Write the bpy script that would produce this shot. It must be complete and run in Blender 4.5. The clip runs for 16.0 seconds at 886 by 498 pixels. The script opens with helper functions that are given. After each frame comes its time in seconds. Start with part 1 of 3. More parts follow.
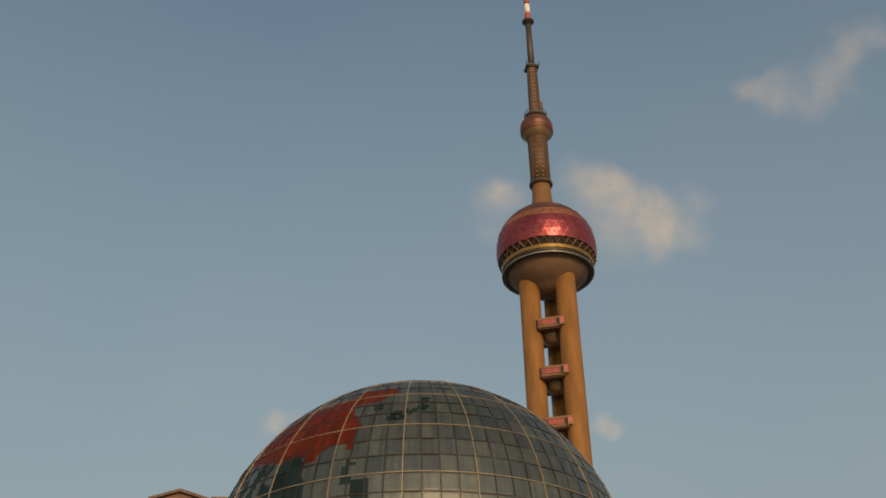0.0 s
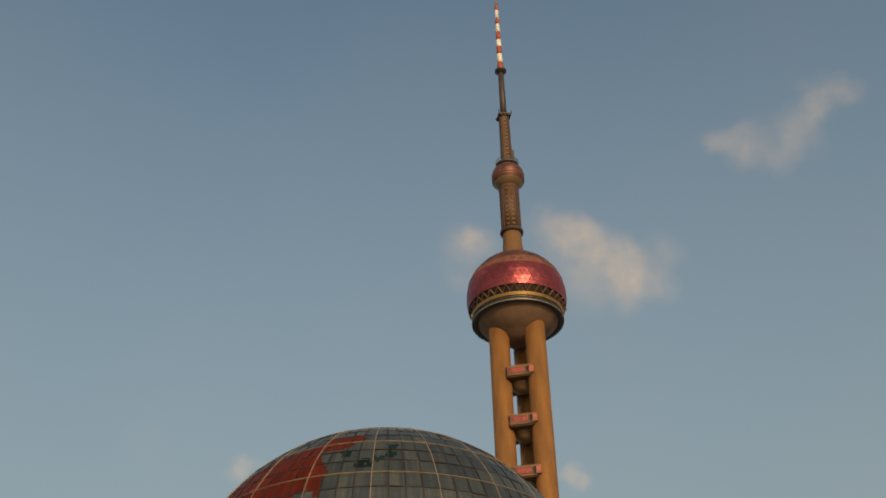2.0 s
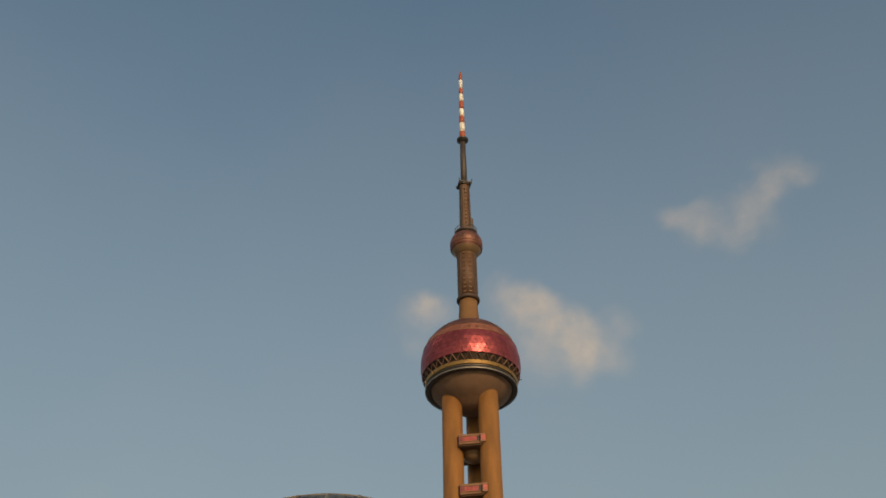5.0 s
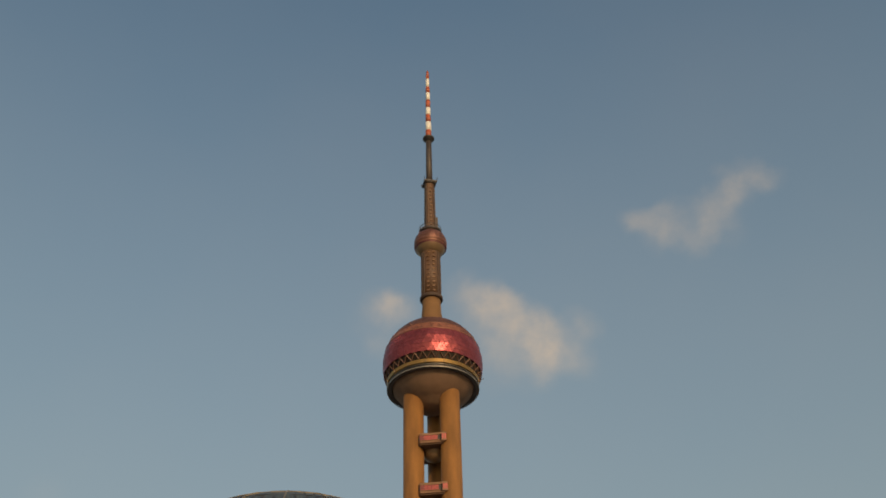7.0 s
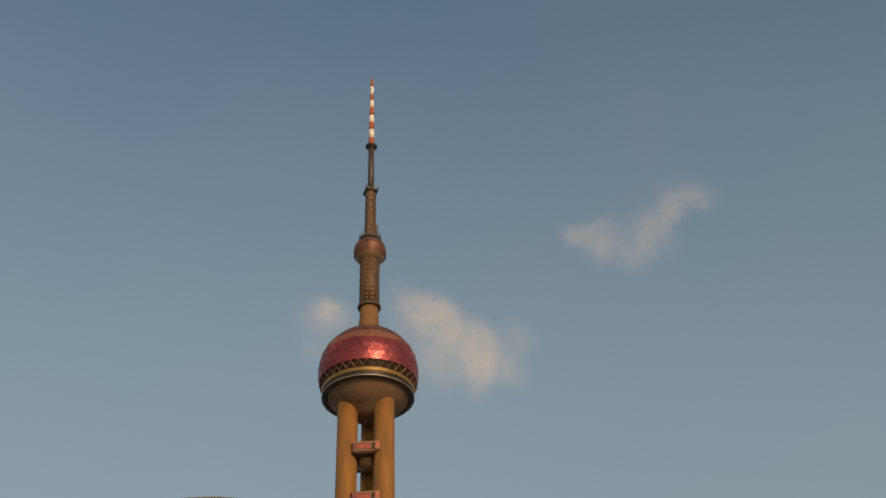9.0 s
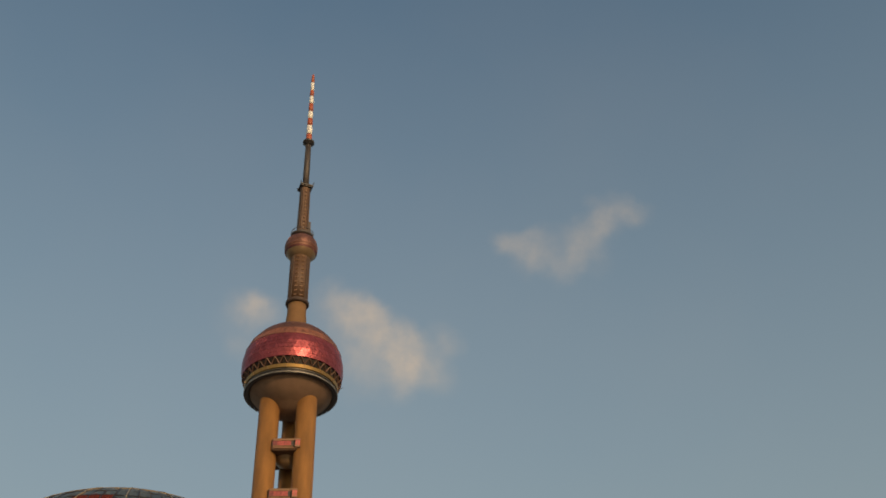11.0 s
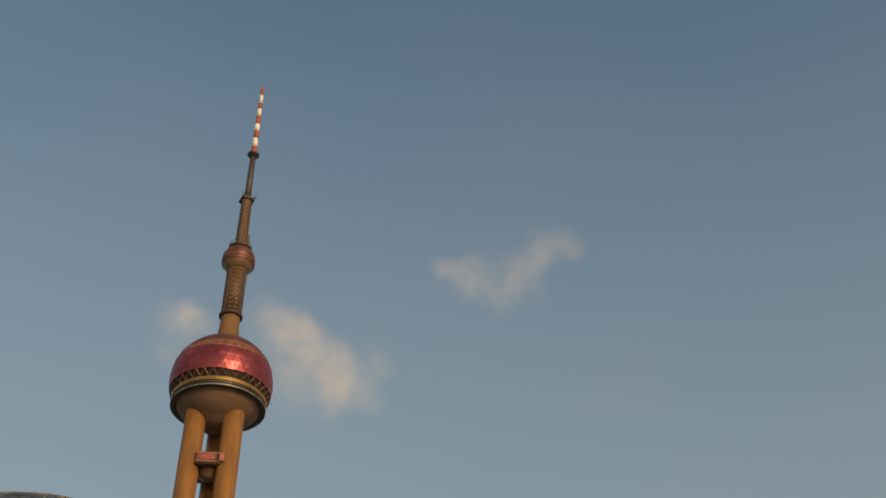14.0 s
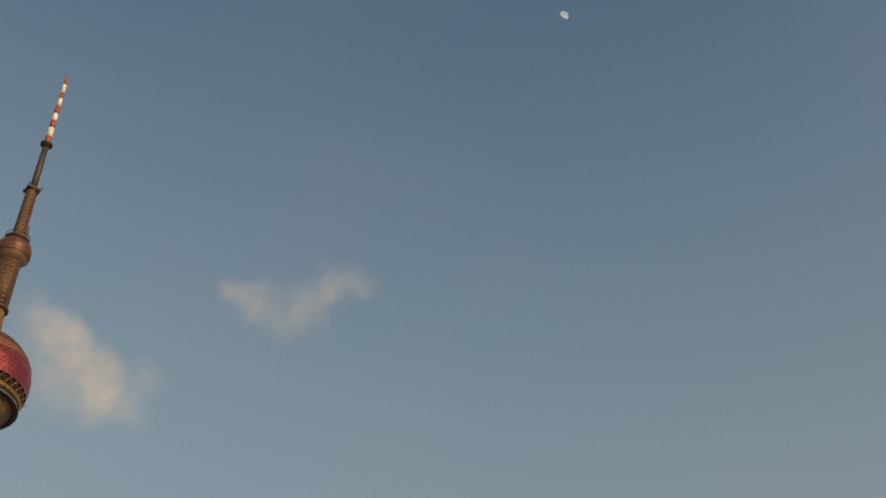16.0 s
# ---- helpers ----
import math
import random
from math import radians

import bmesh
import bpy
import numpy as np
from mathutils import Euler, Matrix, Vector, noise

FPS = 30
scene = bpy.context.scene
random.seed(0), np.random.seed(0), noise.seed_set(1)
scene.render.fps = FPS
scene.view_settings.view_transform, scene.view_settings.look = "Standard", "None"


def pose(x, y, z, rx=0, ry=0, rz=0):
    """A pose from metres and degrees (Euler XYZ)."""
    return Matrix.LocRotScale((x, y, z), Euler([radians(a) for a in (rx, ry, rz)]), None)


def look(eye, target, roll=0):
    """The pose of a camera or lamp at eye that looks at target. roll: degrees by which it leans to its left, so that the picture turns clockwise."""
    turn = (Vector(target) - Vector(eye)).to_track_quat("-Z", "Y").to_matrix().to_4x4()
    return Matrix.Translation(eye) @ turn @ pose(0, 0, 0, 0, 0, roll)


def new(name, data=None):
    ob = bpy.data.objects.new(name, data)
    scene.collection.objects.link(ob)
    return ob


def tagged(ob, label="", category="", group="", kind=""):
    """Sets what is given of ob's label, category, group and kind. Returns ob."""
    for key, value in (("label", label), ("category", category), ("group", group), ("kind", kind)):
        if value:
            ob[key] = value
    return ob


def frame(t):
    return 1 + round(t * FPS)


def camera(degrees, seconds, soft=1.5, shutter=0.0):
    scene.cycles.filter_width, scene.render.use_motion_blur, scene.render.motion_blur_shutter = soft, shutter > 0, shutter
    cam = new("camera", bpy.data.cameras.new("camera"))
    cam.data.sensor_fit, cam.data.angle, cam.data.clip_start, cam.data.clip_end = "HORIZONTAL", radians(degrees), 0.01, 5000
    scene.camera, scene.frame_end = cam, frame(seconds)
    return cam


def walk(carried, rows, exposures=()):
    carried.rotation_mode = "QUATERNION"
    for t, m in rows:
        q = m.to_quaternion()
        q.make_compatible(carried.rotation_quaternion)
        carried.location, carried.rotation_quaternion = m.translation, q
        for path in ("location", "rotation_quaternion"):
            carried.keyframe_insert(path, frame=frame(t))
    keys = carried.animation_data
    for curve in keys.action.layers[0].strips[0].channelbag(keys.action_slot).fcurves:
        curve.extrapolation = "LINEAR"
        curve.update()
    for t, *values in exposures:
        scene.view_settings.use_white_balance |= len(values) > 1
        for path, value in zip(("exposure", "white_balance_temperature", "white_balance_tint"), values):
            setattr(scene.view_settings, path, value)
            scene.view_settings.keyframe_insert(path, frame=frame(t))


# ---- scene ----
cam = camera(43.3, 16.0, soft=1.7)
EYE = Vector((0, 0, 1.7))
# seconds, and the way the hand-held camera looks: yaw, pitch and roll in degrees
PATH = [
    (0, 6.252, 32.639, -1.190),
    (0.5, 6.165, 32.957, -0.904),
    (1, 5.482, 33.697, -1.023),
    (1.5, 4.782, 34.312, -0.962),
    (2, 4.366, 34.990, -1.455),
    (2.5, 3.570, 35.814, -1.790),
    (3, 2.194, 36.196, -2.103),
    (3.5, 1.809, 36.624, -2.123),
    (4, 1.913, 37.154, -1.994),
    (4.5, 1.402, 37.690, -1.801),
    (5, 1.531, 38.340, -1.073),
    (5.2, 1.035, 38.545, -1.311),
    (7.3, -1.266, 38.178, -1.551),
    (7.5, -1.651, 38.155, -1.603),
    (8, -2.373, 38.339, -1.791),
    (8.5, -3.604, 38.490, -2.157),
    (8.7, -4.093, 38.560, -2.281),
    (10.8, -8.763, 38.621, -1.307),
    (11, -9.265, 38.613, -1.789),
    (11.5, -12.450, 39.052, -1.627),
    (12, -12.832, 39.110, -1.990),
    (12.5, -12.212, 38.825, -2.378),
    (13, -11.648, 39.183, -1.831),
    (13.5, -10.611, 40.159, -0.507),
    (14, -13.311, 39.739, -0.657),
    (14.5, -16.153, 40.099, -1.506),
    (15, -19.591, 40.070, -1.277),
    (15.5, -23.887, 40.524, -1.834),
    (16, -27.327, 41.367, -1.636),
]


def facing(yaw, pitch, roll):
    y, p = radians(yaw), radians(pitch)
    return look(EYE, EYE + 10 * Vector((-math.sin(y) * math.cos(p), math.cos(y) * math.cos(p), math.sin(p))), roll)


walk(cam, [(t, facing(*turn)) for t, *turn in PATH], exposures=[(0, 0.385), (16, 0.385)])

# ---- world, sun ----
SUN_ELEVATION, SUN_AZIMUTH = radians(18.0), radians(162.0)
sun_way = Vector((math.sin(SUN_AZIMUTH) * math.cos(SUN_ELEVATION), math.cos(SUN_AZIMUTH) * math.cos(SUN_ELEVATION), math.sin(SUN_ELEVATION)))
sun = bpy.data.lights.new("sun", "SUN")
sun.energy, sun.angle, sun.color = 1.8, radians(0.6), (1.0, 0.66, 0.37)
new("sun", sun).matrix_world = look(sun_way * 1000, (0, 0, 0))

# puffs of the evening clouds: azimuth, elevation and radius in degrees, and density
TOWER_PUFFS = [
    (-2.75, 35.49, 0.51, 0.80),
    (-2.31, 35.12, 0.70, 0.45),
    (-3.55, 35.33, 0.56, 0.25),
    (-1.43, 34.93, 0.56, 0.35),
    (-3.17, 34.62, 0.98, 0.20),
    (-3.13, 33.32, 0.56, 0.35),
    (2.52, 36.48, 0.51, 0.30),
    (1.96, 36.00, 0.62, 0.30),
    (2.84, 35.74, 0.68, 0.50),
    (3.92, 35.77, 0.62, 0.70),
    (4.78, 35.38, 0.56, 0.45),
    (3.35, 35.15, 0.79, 0.60),
    (4.39, 34.82, 0.79, 0.50),
    (2.11, 35.04, 0.84, 0.30),
    (5.30, 35.21, 0.42, 0.25),
]
TOWER_BODY = [
    (5.58, 34.31, 0.79, 0.50),
    (6.46, 34.40, 0.62, 0.42),
    (7.12, 34.07, 0.51, 0.33),
    (6.20, 33.41, 0.84, 0.67),
    (7.03, 33.16, 0.73, 0.72),
    (7.60, 33.61, 0.51, 0.33),
    (7.48, 32.47, 0.79, 0.50),
    (6.80, 32.51, 0.73, 0.50),
    (8.18, 32.07, 0.68, 0.38),
    (9.05, 31.92, 0.62, 0.31),
    (5.14, 33.18, 0.90, 0.38),
    (4.51, 34.01, 0.96, 0.43),
    (5.41, 32.16, 0.90, 0.33),
    (6.73, 31.74, 0.56, 0.43),
    (3.72, 32.37, 0.96, 0.34),
    (8.87, 34.09, 0.62, 0.27),
    (9.69, 33.74, 0.56, 0.24),
    (8.59, 33.19, 0.62, 0.31),
    (3.45, 33.82, 0.96, 0.39),
]
HIGH_WEST = [
    (16.11, 38.03, 0.56, 0.24),
    (16.22, 37.44, 0.51, 0.20),
    (16.09, 38.41, 0.45, 0.18),
    (13.21, 38.68, 0.48, 0.32),
    (13.92, 38.54, 0.53, 0.43),
    (13.64, 38.95, 0.42, 0.22),
    (14.81, 38.40, 0.53, 0.43),
    (15.31, 39.00, 0.37, 0.29),
    (15.01, 37.96, 0.48, 0.29),
    (15.38, 37.68, 0.42, 0.22),
    (14.47, 37.66, 0.59, 0.18),
    (16.02, 38.90, 0.56, 0.11),
    (17.04, 38.60, 0.62, 0.16),
]
HIGH_EAST = [
    (18.12, 39.24, 0.37, 0.20),
    (18.16, 38.71, 0.62, 0.31),
    (19.11, 38.84, 0.62, 0.39),
    (19.57, 39.19, 0.51, 0.39),
    (20.30, 39.20, 0.53, 0.47),
    (20.07, 39.68, 0.37, 0.23),
    (19.32, 40.25, 0.37, 0.22),
    (20.54, 40.03, 0.51, 0.25),
    (21.37, 39.72, 0.51, 0.39),
    (21.99, 39.40, 0.48, 0.39),
    (21.79, 39.93, 0.31, 0.23),
    (22.68, 39.31, 0.42, 0.17),
    (17.60, 37.93, 0.59, 0.33),
    (17.67, 37.49, 0.48, 0.27),
    (17.05, 37.15, 0.56, 0.27),
    (18.50, 37.93, 0.59, 0.25),
    (19.30, 38.23, 0.59, 0.22),
    (19.24, 37.37, 0.56, 0.12),
    (16.47, 36.95, 0.53, 0.16),
]
LOW_CLOUDS = [
    (2.30, 23.35, 0.28, 0.80),
    (2.64, 23.13, 0.34, 1.00),
    (3.03, 22.84, 0.28, 0.80),
    (1.86, 23.32, 0.23, 0.40),
    (-15.47, 23.73, 0.39, 0.80),
    (-15.89, 23.57, 0.45, 0.45),
    (-14.78, 24.01, 0.31, 0.50),
    (-20.86, 24.58, 0.73, 0.10),
]


def build_world():
    world = bpy.data.worlds.new("evening_sky")
    scene.world = world
    world.use_nodes = True
    nt = world.node_tree
    nt.nodes.clear()
    add, wire = nt.nodes.new, nt.links.new
    out, bg = add("ShaderNodeOutputWorld"), add("ShaderNodeBackground")
    sky = add("ShaderNodeTexSky")
    sky.sky_type, sky.sun_disc = "NISHITA", False
    sky.sun_elevation, sky.sun_rotation = SUN_ELEVATION, SUN_AZIMUTH
    sky.air_density, sky.dust_density, sky.ozone_density = 1.0, 2.0, 1.5
    tint = add("ShaderNodeMix")
    tint.data_type, tint.blend_type = "RGBA", "MULTIPLY"
    tint.inputs[0].default_value = 1.0
    tint.inputs[7].default_value = (*SKY_TINT, 1)
    wire(sky.outputs[0], tint.inputs[6])
    coord = add("ShaderNodeTexCoord")
    # dusty city air that greys the blue towards the horizon
    height, dust, dusty = add("ShaderNodeSeparateXYZ"), add("ShaderNodeMapRange"), add("ShaderNodeMix")
    wire(coord.outputs["Generated"], height.inputs[0])
    dust.inputs["From Min"].default_value, dust.inputs["From Max"].default_value = 0.8, 0.28
    dust.inputs["To Min"].default_value, dust.inputs["To Max"].default_value = 0.0, 0.75
    wire(height.outputs["Z"], dust.inputs["Value"])
    dusty.data_type = "RGBA"
    wire(dust.outputs[0], dusty.inputs[0])
    wire(tint.outputs[2], dusty.inputs[6])
    # warm glow of the dust round the sun
    toward, aim, lobe, warm = add("ShaderNodeVectorMath"), add("ShaderNodeMath"), add("ShaderNodeMath"), add("ShaderNodeMix")
    toward.operation = "DOT_PRODUCT"
    toward.inputs[1].default_value = sun_way
    wire(coord.outputs["Generated"], toward.inputs[0])
    aim.operation, lobe.operation = "MAXIMUM", "POWER"
    aim.inputs[1].default_value, lobe.inputs[1].default_value = 0.0, 5.0
    wire(toward.outputs["Value"], aim.inputs[0])
    wire(aim.outputs[0], lobe.inputs[0])
    warm.data_type = "RGBA"
    wire(lobe.outputs[0], warm.inputs[0])
    warm.inputs[6].default_value = (*DUST_COLOUR, 1)
    warm.inputs[7].default_value = (*GLOW_COLOUR, 1)
    wire(warm.outputs[2], dusty.inputs[7])
    n1 = add("ShaderNodeTexNoise")
    n1.inputs["Scale"].default_value, n1.inputs["Detail"].default_value = 42.0, 7.0
    wire(coord.outputs["Generated"], n1.inputs["Vector"])
    sub = add("ShaderNodeVectorMath")
    sub.operation = "SUBTRACT"
    sub.inputs[1].default_value = (0.5, 0.5, 0.5)
    wire(n1.outputs["Color"], sub.inputs[0])
    warp = add("ShaderNodeVectorMath")
    warp.operation = "MULTIPLY_ADD"
    warp.inputs[1].default_value = (0.020, 0.020, 0.020)
    wire(sub.outputs[0], warp.inputs[0])
    wire(coord.outputs["Generated"], warp.inputs[2])
    total = None
    for azimuth, elevation, radius, w in TOWER_PUFFS + TOWER_BODY + HIGH_WEST + HIGH_EAST + LOW_CLOUDS:
        a, e, r = radians(azimuth), radians(elevation), radians(radius)
        dist = add("ShaderNodeVectorMath")
        dist.operation = "DISTANCE"
        dist.inputs[1].default_value = (math.sin(a) * math.cos(e), math.cos(a) * math.cos(e), math.sin(e))
        wire(warp.outputs[0], dist.inputs[0])
        fall = add("ShaderNodeMapRange")
        fall.interpolation_type = "SMOOTHSTEP"
        fall.inputs["From Min"].default_value, fall.inputs["From Max"].default_value = r * 2.0, 0.0
        fall.inputs["To Min"].default_value, fall.inputs["To Max"].default_value = 0.0, w
        wire(dist.outputs["Value"], fall.inputs["Value"])
        if total is None:
            total = fall.outputs[0]
        else:
            plus = add("ShaderNodeMath")
            plus.operation = "ADD"
            wire(total, plus.inputs[0])
            wire(fall.outputs[0], plus.inputs[1])
            total = plus.outputs[0]
    n2 = add("ShaderNodeTexNoise")
    n2.inputs["Scale"].default_value, n2.inputs["Detail"].default_value = 62.0, 8.0
    wire(coord.outputs["Generated"], n2.inputs["Vector"])
    ragged = add("ShaderNodeMapRange")
    ragged.inputs["From Min"].default_value, ragged.inputs["From Max"].default_value = 0.35, 0.65
    ragged.inputs["To Min"].default_value, ragged.inputs["To Max"].default_value = 0.74, 1.16
    wire(n2.outputs["Fac"], ragged.inputs["Value"])
    body = add("ShaderNodeMath")
    body.operation = "MULTIPLY"
    wire(total, body.inputs[0])
    wire(ragged.outputs[0], body.inputs[1])
    cover = add("ShaderNodeMapRange")
    cover.inputs["From Max"].default_value = 2.3
    cover.inputs["To Max"].default_value = CLOUD_COVER
    wire(body.outputs[0], cover.inputs["Value"])
    # thin high haze over the whole sky
    n3 = add("ShaderNodeTexNoise")
    n3.inputs["Scale"].default_value, n3.inputs["Detail"].default_value = 3.0, 4.0
    wire(coord.outputs["Generated"], n3.inputs["Vector"])
    haze = add("ShaderNodeMapRange")
    haze.inputs["From Min"].default_value, haze.inputs["From Max"].default_value = 0.4, 0.7
    haze.inputs["To Max"].default_value = 0.03
    wire(n3.outputs["Fac"], haze.inputs["Value"])
    both = add("ShaderNodeMath")
    both.operation = "ADD"
    wire(cover.outputs[0], both.inputs[0])
    wire(haze.outputs[0], both.inputs[1])
    mix = add("ShaderNodeMix")
    mix.data_type = "RGBA"
    mix.clamp_factor = True
    wire(both.outputs[0], mix.inputs[0])
    wire(dusty.outputs[2], mix.inputs[6])
    mix.inputs[7].default_value = (*CLOUD_COLOUR, 1)
    wire(mix.outputs[2], bg.inputs["Color"])
    bg.inputs["Strength"].default_value = SKY_STRENGTH
    wire(bg.outputs[0], out.inputs["Surface"])


SKY_STRENGTH = 0.122
SKY_TINT = (0.91, 0.915, 0.77)
GLOW_COLOUR = (8.5, 6.9, 3.8)
DUST_COLOUR = (1.76, 1.98, 1.90)
CLOUD_COLOUR = (4.45, 3.28, 2.2)
CLOUD_COVER = 0.66
build_world()


# ---- materials ----
def material(name, colour, rough=0.6, metal=0.0, grain=0.15, scale=2.0, bump=0.05, coarse=0.15, varied=0.0, spec=0.5, runs=1.0):
    """A surface with fine grain, broad stains and relief; scales are per metre."""
    m = bpy.data.materials.new(name)
    m.use_nodes = True
    nt = m.node_tree
    add, wire = nt.nodes.new, nt.links.new
    b = nt.nodes["Principled BSDF"]
    b.inputs["Roughness"].default_value, b.inputs["Metallic"].default_value = rough, metal
    b.inputs["Specular IOR Level"].default_value = spec
    coord = add("ShaderNodeTexCoord")
    fine, broad = add("ShaderNodeTexNoise"), add("ShaderNodeTexNoise")
    fine.inputs["Scale"].default_value, fine.inputs["Detail"].default_value = scale, 5.0
    broad.inputs["Scale"].default_value, broad.inputs["Detail"].default_value = scale * 0.11, 3.0
    wire(coord.outputs["Object"], fine.inputs["Vector"])
    run = add("ShaderNodeMapping")
    run.inputs["Scale"].default_value = (1.0, 1.0, runs)
    wire(coord.outputs["Object"], run.inputs["Vector"])
    wire(run.outputs[0], broad.inputs["Vector"])
    last = None
    for node, amount in ((fine, grain), (broad, coarse)):
        r = add("ShaderNodeMapRange")
        r.inputs["From Min"].default_value, r.inputs["From Max"].default_value = 0.3, 0.7
        r.inputs["To Min"].default_value, r.inputs["To Max"].default_value = 1 - amount, 1 + amount
        wire(node.outputs["Fac"], r.inputs["Value"])
        if last is None:
            last = r.outputs[0]
        else:
            x = add("ShaderNodeMath")
            x.operation = "MULTIPLY"
            wire(last, x.inputs[0])
            wire(r.outputs[0], x.inputs[1])
            last = x.outputs[0]
    if varied:
        info = add("ShaderNodeObjectInfo")
        geo = add("ShaderNodeNewGeometry")
        s = add("ShaderNodeMath")
        s.operation = "ADD"
        wire(info.outputs["Random"], s.inputs[0])
        wire(geo.outputs["Random Per Island"], s.inputs[1])
        fr = add("ShaderNodeMath")
        fr.operation = "FRACT"
        wire(s.outputs[0], fr.inputs[0])
        r = add("ShaderNodeMapRange")
        r.inputs["To Min"].default_value, r.inputs["To Max"].default_value = 1 - varied, 1 + varied
        wire(fr.outputs[0], r.inputs["Value"])
        x = add("ShaderNodeMath")
        x.operation = "MULTIPLY"
        wire(last, x.inputs[0])
        wire(r.outputs[0], x.inputs[1])
        last = x.outputs[0]
    c = add("ShaderNodeVectorMath")
    c.operation = "SCALE"
    c.inputs[0].default_value = colour
    wire(last, c.inputs["Scale"])
    wire(c.outputs[0], b.inputs["Base Color"])
    if bump:
        bp = add("ShaderNodeBump")
        bp.inputs["Strength"].default_value, bp.inputs["Distance"].default_value = 0.4, bump
        wire(fine.outputs["Fac"], bp.inputs["Height"])
        wire(bp.outputs[0], b.inputs["Normal"])
    return m


CONCRETE = material("tan_concrete", (0.235, 0.106, 0.025), 0.75, grain=0.07, coarse=0.24, scale=2.4, runs=0.22, bump=0.05)
# tan concrete again, darkened to hold the shade on the steep neck
NECK = material("shaded_neck_concrete", (0.165, 0.085, 0.030), 0.8, grain=0.08, coarse=0.15, scale=0.8, bump=0.05)
BOWL = material("brown_render", (0.185, 0.109, 0.064), 0.8, grain=0.06, coarse=0.15, scale=2.0, runs=0.5)
LEDGE = material("orange_brown_ledge", (0.155, 0.082, 0.037), 0.6, 0.1, scale=1.5)
PIPE = material("dark_brown_pipe", (0.060, 0.036, 0.024), 0.7, 0.0, scale=1.2)
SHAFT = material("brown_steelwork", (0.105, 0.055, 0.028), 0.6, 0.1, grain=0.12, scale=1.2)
STEEL = material("weathered_steel", (0.07, 0.055, 0.046), 0.55, 0.3, scale=1.5)
DARK = material("dark_steel", (0.068, 0.059, 0.053), 0.5, 0.4, scale=1.5)
PALE_RAIL = material("pale_metal", (0.27, 0.25, 0.21), 0.5, 0.3, scale=1.5)
GREY_METAL = material("grey_metal", (0.115, 0.105, 0.09), 0.45, 0.4, scale=1.5)
GOLD = material("gold_cladding", (0.32, 0.195, 0.065), 0.42, 0.65, grain=0.1, scale=1.5)
BRACE = material("dull_gold_brace", (0.115, 0.056, 0.032), 0.55, 0.3, scale=1.5)
BEIGE = material("beige_cladding", (0.24, 0.155, 0.08), 0.42, 0.35, grain=0.08, scale=1.5)
RED_PAINT = material("red_paint", (0.36, 0.080, 0.028), 0.5, scale=2.0)
WHITE_PAINT = material("white_paint", (0.78, 0.74, 0.66), 0.5, scale=2.0)
ROSE = material("rose_glass", (0.29, 0.060, 0.066), 0.36, 0.7, grain=0.1, varied=0.16, scale=1.0, bump=0.01)
COPPER = material("copper_lattice", (0.235, 0.092, 0.055), 0.5, 0.3, varied=0.3, scale=1.5)
ROSE_FRAME = material("rose_frame", (0.15, 0.045, 0.05), 0.5, 0.4, scale=1.5)
CAP = material("rose_brown_panel", (0.12, 0.052, 0.036), 0.5, 0.3, varied=0.2, scale=1.5)
CAPSULE = material("capsule_panel", (0.19, 0.085, 0.06), 0.4, 0.5, varied=0.2, scale=1.5)
DARK_GLASS = material("dark_window_glass", (0.024, 0.017, 0.012), 0.3, 0.0, scale=1.0, bump=0.0, spec=0.15)
RED_GLASS = material("red_window_band", (0.33, 0.066, 0.055), 0.35, 0.2, grain=0.3, scale=1.0, bump=0.0)
POD_PANEL = material("pod_cladding", (0.20, 0.105, 0.052), 0.7, grain=0.1, scale=1.5)
MAROON_GLASS = material("maroon_window_glass", (0.19, 0.040, 0.036), 0.35, 0.1, grain=0.3, scale=1.0, bump=0.0)
RIB = material("golden_rib", (0.29, 0.23, 0.155), 0.5, 0.2, scale=3.0)
MULLION = material("brown_mullion", (0.032, 0.020, 0.012), 0.5, 0.3, scale=3.0)
ROOF_TILE = material("brown_roof", (0.125, 0.075, 0.052), 0.7, varied=0.2, scale=3.0)
TAN_WALL = material("tan_wall", (0.17, 0.096, 0.062), 0.8, scale=1.5)
PAVING = material("grey_paving", (0.22, 0.21, 0.20), 0.85, scale=1.5, coarse=0.25)


